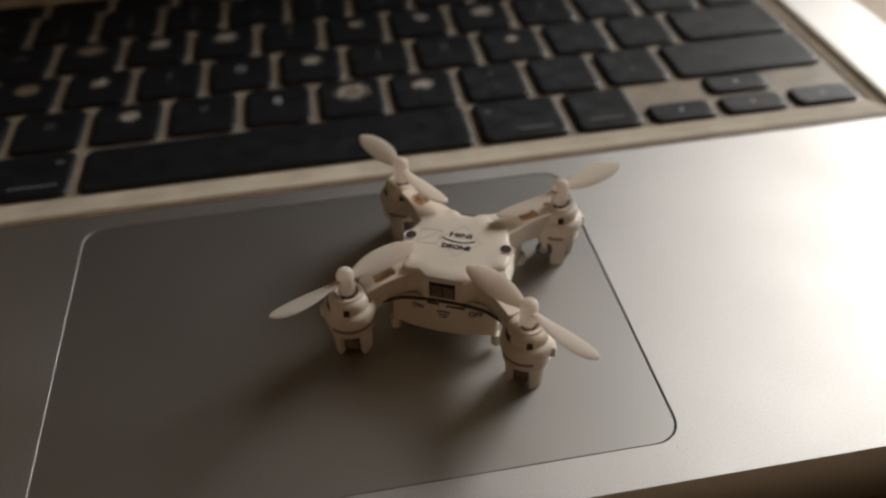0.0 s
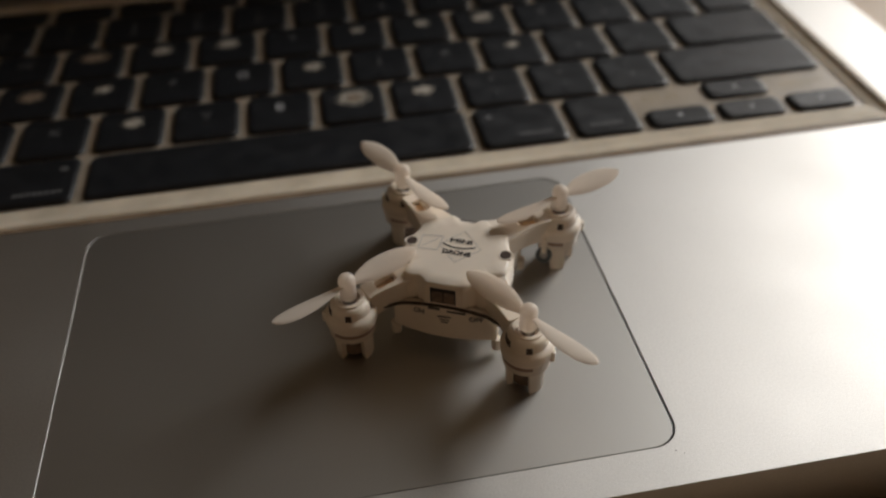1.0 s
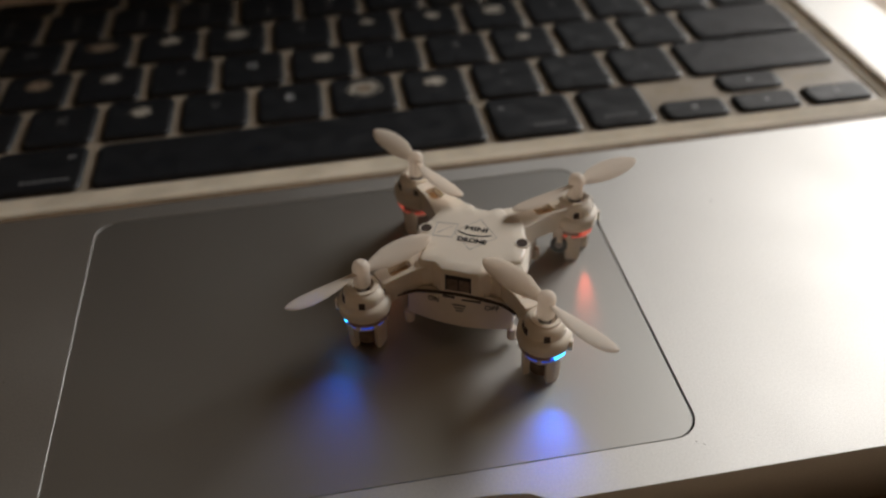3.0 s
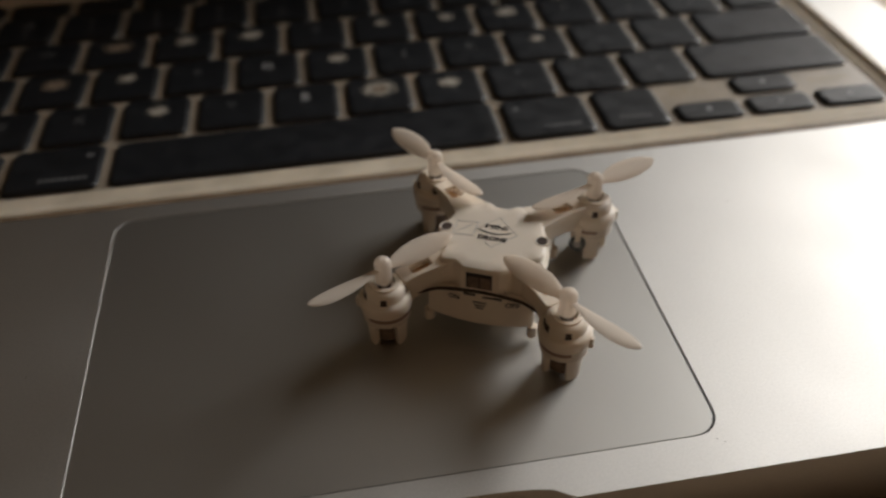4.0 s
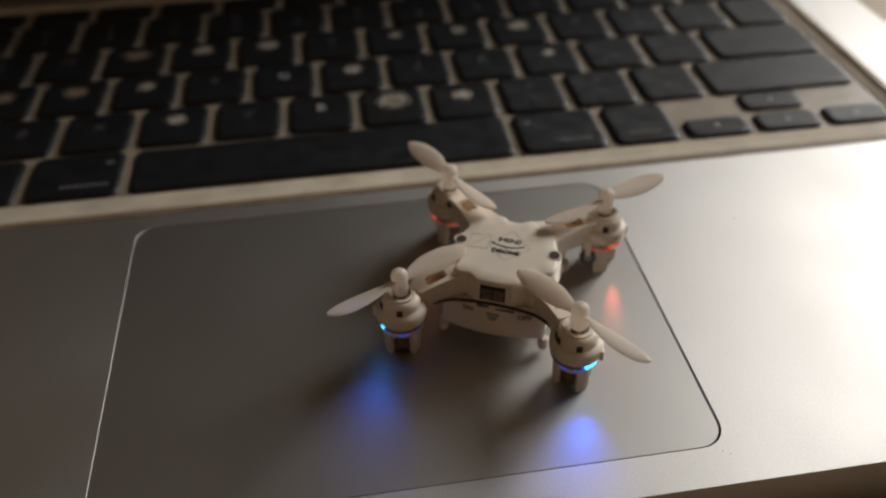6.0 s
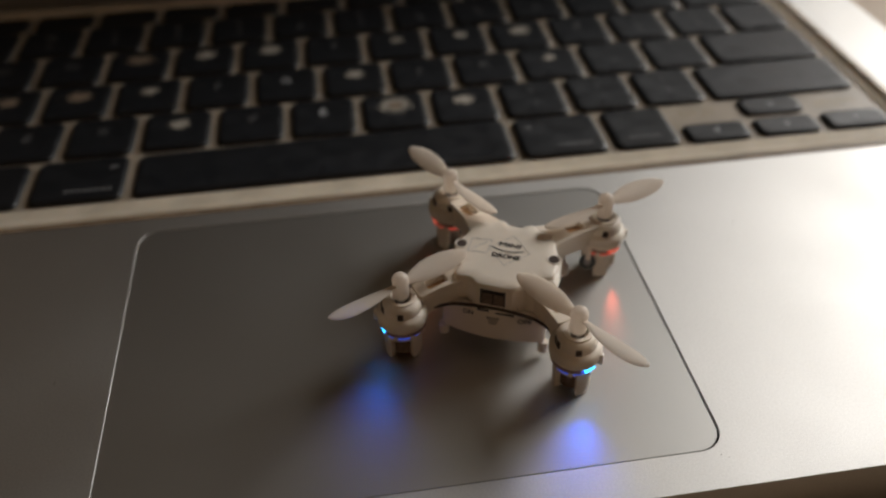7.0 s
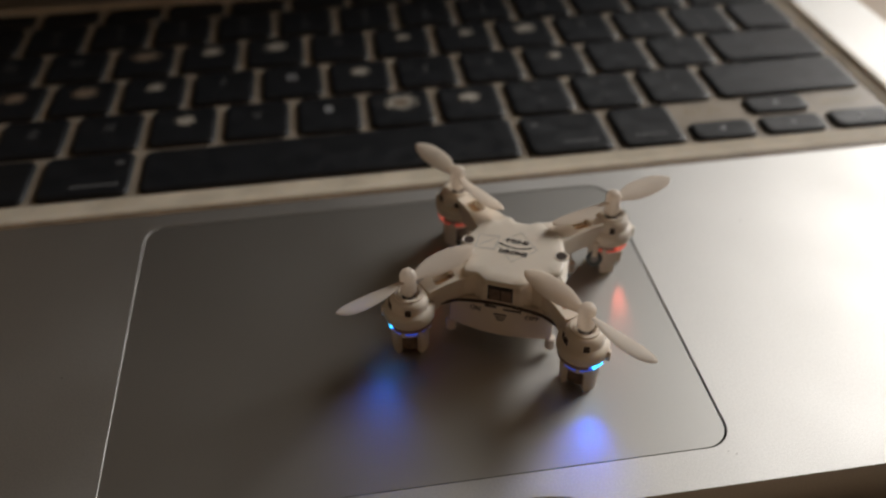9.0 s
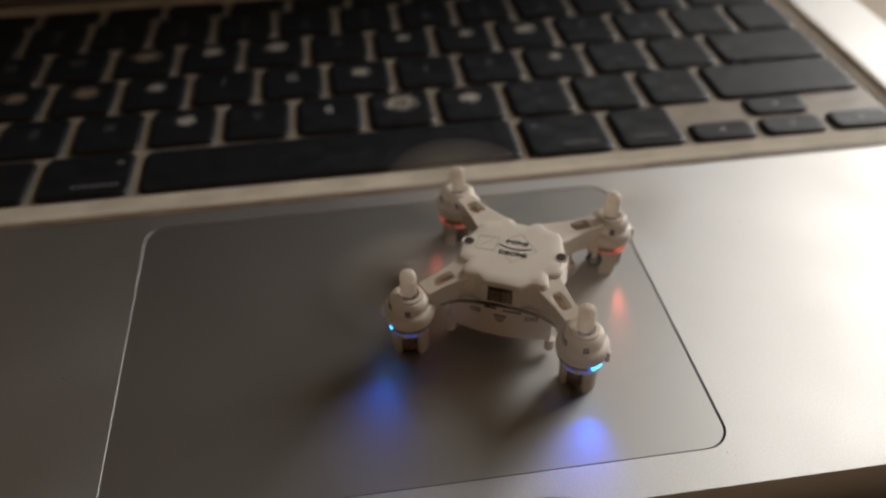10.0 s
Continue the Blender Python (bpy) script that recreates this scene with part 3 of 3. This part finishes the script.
    at = Vector((cx + 4.155 * math.cos(led_a), cy + 4.155 * math.sin(led_a), 6.95)) * MM
    so.matrix_basis = look(at, at + Vector((math.cos(aim), math.sin(aim), math.tan(radians((14 if sx < 0 else 6) if blue else -20))))) @ Matrix.Diagonal((0.6 if blue else 0.2, 1, 1, 1))
    return pod


def arm(dr, sx, sy):
    """Channel-shaped arm from the body's corner to a pod, with a long slot in its top."""
    a = math.degrees(math.atan2(sy * (PY - 6.0), sx * (PX - 6.0)))
    m = pose(sx * 6.0 * MM, sy * 6.0 * MM, 0, 0, 0, a)
    L = math.hypot(PX - 6.0, PY - 6.0)
    outline = [(-1.5, -3.6), (2.0, -3.0), (5.0, -2.4), (8.0, -2.0), (L - 3.3, -1.95), (L - 3.0, -1.5), (L - 3.0, 1.5), (L - 3.3, 1.95), (8.0, 2.0), (5.0, 2.4), (2.0, 3.0), (-1.5, 3.6)]
    slot = rounded(5.3, -1.05, 9.3, 1.05, 0.55, 4) if sy < 0 else rounded(4.9, -1.25, 9.0, 1.25, 0.55, 4)
    me = plate([outline, slot], 13.3, 14.5, 0.15)
    for v in me.vertices:          # the arm falls towards its pod
        v.co.z -= 0.125 * (v.co.x - 1.0 * MM)
    me.transform(m)
    top = part("arm", me, SHELL, dr)
    for s in (-1, 1):
        bm = bmesh.new()
        n = 8
        lo, hi = [], []
        for i in range(n + 1):
            x = -1.0 + i / n * (L - 2.0)
            y = s * (2.75 - 1.25 * min(1, max(0.0, x + 1) / 9.0))
            lo.append((x, y, 9.2 - 1.9 * i / n + 0.7 * math.sin(math.pi * i / n)))
            hi.append((x, y, 13.9 - 0.125 * (x - 1.0)))
        ring = lambda off: [(x, y + off, z) for x, y, z in lo] + [(x, y + off, z) for x, y, z in reversed(hi)]  # noqa: E731
        loft(bm, [ring(0), ring(-s * 0.7)])
        me = bpy.data.meshes.new("arm_wall")
        bmesh.ops.recalc_face_normals(bm, faces=bm.faces)
        bm.to_mesh(me)
        bm.free()
        me.transform(m)
        part("arm_wall", me, SHELL, top, smooth=0)
    # slab under the slot, coloured tan for the lit inside
    bm = bmesh.new()
    box(bm, 3.5, -1.35, 11.9, 10.0, 1.35, 12.35)
    me = bpy.data.meshes.new("arm_inside")
    bm.to_mesh(me)
    bm.free()
    me.transform(m)
    part("arm_inside", me, LIT_SLOT_TAN, top, "inside of the arm seen through its slot, its lit glow coloured tan", 0)


def quadcopter():
    dr = tagged(new("toy_quadcopter"), "small white toy quadcopter standing on the trackpad", "drone")
    dr.matrix_basis = pose(0.02285, 0.0401, -0.00008, 0, 0, -24.9)
    # upper shell
    side = [(3.4, -11.7), (4.4, -10.7), (5.3, -10.0), (6.5, -10.25), (7.5, -10.2), (8.1, -9.5), (8.1, -8.1), (7.8, -6.9), (9.0, -6.6), (9.9, -5.8), (10.15, -4.4), (10.2, -2.6), (10.4, -1.3),
            (10.2, 0.0), (9.5, 0.8), (9.0, 2.2), (8.4, 4.4), (7.4, 6.2), (5.2, 6.5), (4.4, 7.2), (3.8, 8.0), (3.1, 8.3), (2.2, 7.9), (1.4, 7.1)]
    half = side + [(-x, y) for x, y in reversed(side)]
    bm = bmesh.new()

    def ring(inset, z):
        return [(x * (1 - inset / math.hypot(x, y)), y * (1 - inset / math.hypot(x, y)), z) for x, y in half]
    loft(bm, [ring(-0.1, 9.6), ring(-0.05, 12.0), ring(0.0, 14.0), ring(0.12, 14.5), ring(0.36, 14.83), ring(0.75, 15.0), ring(3.0, 15.08)])
    shell = part("upper_shell", bm, SHELL, dr, "white upper shell with printed lettering", 35)
    for x, y in ((8.95, -1.2), (-8.85, -1.1)):
        bm = bmesh.new()
        lathe(bm, ((1.35, 13.6), (1.42, 14.95), (1.34, 15.1), (1.15, 15.12), (1.0, 15.0)), x, y, 20)
        part("screw_boss", bm, SHELL, shell)
        bm = bmesh.new()
        lathe(bm, ((0.98, 14.0), (0.98, 15.125)), x, y, 20)
        part("screw_hole", bm, SEAM_BROWN, shell, "dark screw hole", 40)
    # front opening: its shade is a flat brown plate, with dark bars over it
    def front_y(z):
        return -11.78 + 0.03 * (z - 12.0)

    def front_piece(name, x0, x1, z0, z1, proud, mat, label=""):
        bm = bmesh.new()
        loft(bm, [[(x0, front_y(z) - proud, z), (x1, front_y(z) - proud, z), (x1, front_y(z) + 0.5, z), (x0, front_y(z) + 0.5, z)] for z in (z0, (z0 + z1) / 2, z1)])
        part(name, bm, mat, shell, label, 0)

    front_piece("front_window", -2.3, 2.0, 10.9, 14.15, 0.03, BROWN_SHADE, "flat brown plate standing in for the shaded front opening")
    for x0, x1, z0, z1 in ((-2.5, -2.2, 10.9, 14.3), (-0.25, 0.0, 10.9, 13.8), (1.9, 2.15, 10.9, 14.3), (-2.2, 1.9, 13.5, 14.25)):
        front_piece("window_bar", x0, x1, z0, z1, 0.07, DARK_PLASTIC)
    # lower shell: a tray with an arched front lip
    bm = bmesh.new()
    n = 16
    for sgn in (-1, 1):
        lo0, lo1, hi0, hi1 = [], [], [], []
        for i in range(n + 1):
            s = -1 + 2 * i / n
            x = 9.7 * s
            yb = 13.0 - 1.2 * s * s
            zt = 10.1 - 1.2 * s * s
            lo0.append((x, sgn * yb, 3.5 + 0.3 * s * s)), hi0.append((x, sgn * (yb - 0.9), zt)), lo1.append((x, sgn * (yb - 1.2), 3.5)), hi1.append((x, sgn * (yb - 2.0), zt))
        loft(bm, [lo0, hi0, hi1, lo1], False, False)
        vs = [bm.verts.new((x * MM, y * MM, z * MM)) for x, y, z in lo0 + lo1[::-1]]
        bm.faces.new(vs)
    box(bm, -9.6, -11.0, 3.2, 9.6, 11.0, 8.9, 0.6)
    part("lower_shell", bm, SHELL, dr, "white lower shell with a battery tray", 30)
    bm = bmesh.new()
    box(bm, -4.4, -10.9, 6.5, 4.4, 9.0, 10.3)
    part("seam", bm, DARK_PLASTIC, dr, "dark gap between the shells", 0)
    for sx in (-1, 1):
        for sy in (-1, 1):
            bm = bmesh.new()
            lathe(bm, ((0.6, 0.9), (0.95, 1.2), (1.0, 3.4), (0.8, 3.6)), sx * 9.6, sy * 11.2, 16)
            part("tray_peg", bm, SHELL, dr)
    # dark seam running from pod to pod under the upper shell
    for sgn in (-1, 1):
        bm = bmesh.new()
        rings = []
        for i in range(25):
            s = -1 + 2 * i / 24
            x = 13.2 * s
            y = sgn * (12.2 + 2.0 * max(0.0, abs(s) - 0.6) / 0.4)
            z = 10.25 - 2.2 * s * s
            rings.append([(x, y + sgn * 0.06, z - 0.12), (x, y + sgn * 0.06, z + 0.2), (x, y - sgn * 0.5, z + 0.2), (x, y - sgn * 0.5, z - 0.12)])
        loft(bm, rings)
        part("seam_line", bm, SEAM_BROWN, dr, "dark brown seam between the shells", 30)
    # lettering on top
    for word, x, y, wide in (("MINI", 0.2, 0.55, 4.0), ("DRONE", 0.1, -2.75, 5.2)):
        lines = bmesh.new()
        for k, (dx, dy) in enumerate(((-0.06, 0.0), (0.06, 0.0), (0.0, 0.05), (0.0, -0.05))):
            lines.from_mesh(text_mesh(word, 1.6, x + dx, y + dy, 15.13 + 0.002 * k, wide))
        part("lettering", lines, INK, shell, "black printed word", 0)
    for i in range(15):
        s = -1 + 2 * i / 14
        bm = bmesh.new()
        x, y = 0.1 + 2.9 * s, -1.35 + 0.75 * s * s
        w = 0.2
        box(bm, x - w, y - 0.15, 15.02, x + w, y + 0.13, 15.135)
        part("print_mark", bm, INK, shell, smooth=0)

    def stroke(pts, wide=0.14):
        for (x0, y0), (x1, y1) in zip(pts, pts[1:]):
            d = Vector((x1 - x0, y1 - y0)).normalized() * wide / 2
            bm = bmesh.new()
            quad = [(x0 - d.y, y0 + d.x), (x0 + d.y, y0 - d.x), (x1 + d.y, y1 - d.x), (x1 - d.y, y1 + d.x)]
            loft(bm, [[(x, y, 14.95) for x, y in quad], [(x, y, 15.115) for x, y in quad]])
            part("print_line", bm, PALE_INK, shell, smooth=0)
    stroke(((0.3, 3.6), (4.3, -0.9), (0.3, -5.2), (-3.6, -0.9), (0.3, 3.6)), 0.14)
    stroke(((-7.3, 1.0), (-3.4, 1.3), (-3.6, -2.6), (-7.2, -2.8), (-7.3, 1.0)), 0.22)
    stroke(((-6.6, -2.0), (-4.2, 0.6)), 0.2)
    # lettering on the front lip
    for word, x, w in (("ON", -4.6, 2.0), ("OFF", 6.0, 2.6)):
        s = x / 10.6
        me = text_mesh(word, 1.35, 0, 0, 0, w, 0.03)
        me.transform(pose(x * MM, -(13.0 - 1.2 * s * s - 0.62) * MM - 0.00014, (8.75 - 1.2 * s * s) * MM, 80, 0, 2.4 * x / 10.6 * 6))
        part("lettering", me, FADED_INK, dr, "black printed word", 0)
    for x0, x1, z0, z1 in ((-2.9, -0.7, 9.35, 9.85), (0.6, 4.0, 9.2, 9.55), (-1.1, 1.3, 7.9, 8.2), (-0.8, 1.1, 7.3, 7.55), (-0.5, 0.8, 6.75, 7.0)):
        bm = bmesh.new()
        yf = lambda z: -(13.0 - 0.9 * (z - 3.5) / 6.6) - 0.06  # noqa: E731
        loft(bm, [[(x0, yf(z0), z0), (x1, yf(z0), z0), (x1, yf(z1), z1), (x0, yf(z1), z1)], [(x0, yf(z0) + .3, z0), (x1, yf(z0) + .3, z0), (x1, yf(z1) + .3, z1), (x0, yf(z1) + .3, z1)]])
        part("print_mark", bm, FADED_INK, dr, smooth=0)
    # wire grommet hanging under the rear arm
    bm = bmesh.new()
    lathe(bm, ((0.8, -0.5), (1.5, -0.5), (1.62, -0.3), (1.62, 0.3), (1.5, 0.5), (1.0, 0.5), (0.9, 0.2)), 0, 0, 20)
    me = bpy.data.meshes.new("wire_grommet")
    bm.to_mesh(me)
    bm.free()
    me.transform(pose(14.2 * MM, 12.0 * MM, 4.7 * MM, 70, 0, 12))
    part("wire_grommet", me, TEAL_RUBBER, dr, "dark round rubber grommet")
    bm = bmesh.new()
    lathe(bm, ((0.78, -0.3), (0.78, 0.3)), 0, 0, 16)
    me = bpy.data.meshes.new("motor_end")
    bm.to_mesh(me)
    bm.free()
    me.transform(pose(14.2 * MM, 12.0 * MM, 4.7 * MM, 70, 0, 12))
    part("motor_end", me, STEEL, dr, "grey metal motor end")
    bm = bmesh.new()
    box(bm, 13.6, 11.7, 5.2, 14.8, 12.8, 9.0, 0.2)
    part("grommet_bracket", bm, SHELL, dr)
    for sx, sy in POD:
        arm(dr, sx, sy)
        pod_parts(dr, sx, sy)
        hand = 1 if sx * sy > 0 else -1
        pr = part("propeller", propeller_mesh(hand), BLADE, dr, "white two-bladed plastic propeller")
        MOVING.append(("propeller", pr, sx * PX, sy * PY, (ANGLE[(sx, sy)], hand)))


def crumb(x, y, size, seed):
    rng = random.Random(seed)
    bm = bmesh.new()
    bmesh.ops.create_icosphere(bm, subdivisions=1, radius=size * MM)
    for v in bm.verts:
        v.co = Vector((v.co.x * rng.uniform(.6, 1.5), v.co.y * rng.uniform(.6, 1.3), v.co.z * 0.5))
    ob = tagged(part("crumb", bm, CRUMB), "tiny dark crumb of dust lying on the aluminium", "crumb", "crumbs on the laptop")
    ob.matrix_basis = pose(x * MM, y * MM, size * 0.3 * MM, 0, 0, rng.uniform(0, 360))


room()
laptop()
for n, (x, y, size) in enumerate(((78.7, 57.5, 0.14), (50.9, -1.2, 0.13), (52.0, -1.9, 0.1), (-63.1, 33.3, 0.13), (-70.5, 48.0, 0.08))):
    crumb(x, y, size, n)
quadcopter()

# ---- motion ----
LIT = ((0.15, 0.37), (0.667, 0.87), (1.06, 1.3), (1.56, 1.76), (1.98, 2.15), (2.38, 2.63), (2.86, 3.08), (3.31, 3.52), (3.74, 3.967), (4.16, 4.35), (4.58, 99))


def motions():
    for kind, ob, x, y, data in MOVING:
        if kind == "sleeve":
            up, down = 8.0, 5.85
            rows = [(0.0, down)]
            for on, off in LIT:
                on, off = round(on * 30) / 30, round(off * 30) / 30
                rows += [(on - 1 / 30, down), (on, up)]
                if off < 10:
                    rows += [(off - 1 / 30, up), (off, down)]
            rows.append((10.0, up))
            walk(ob, [(t, pose(x * MM, y * MM, z * MM)) for t, z in rows])
        else:
            angle, hand = data
            rows = [(0.0, 0), (9.9, 0), (9.9 + 1 / 30, 40), (9.9 + 2 / 30, 125), (10.0, 213), (10.0 + 1 / 30, 301), (10.0 + 2 / 30, 389)]
            walk(ob, [(t, pose(x * MM, y * MM, 0, 0, 0, angle + hand * a)) for t, a in rows])


motions()
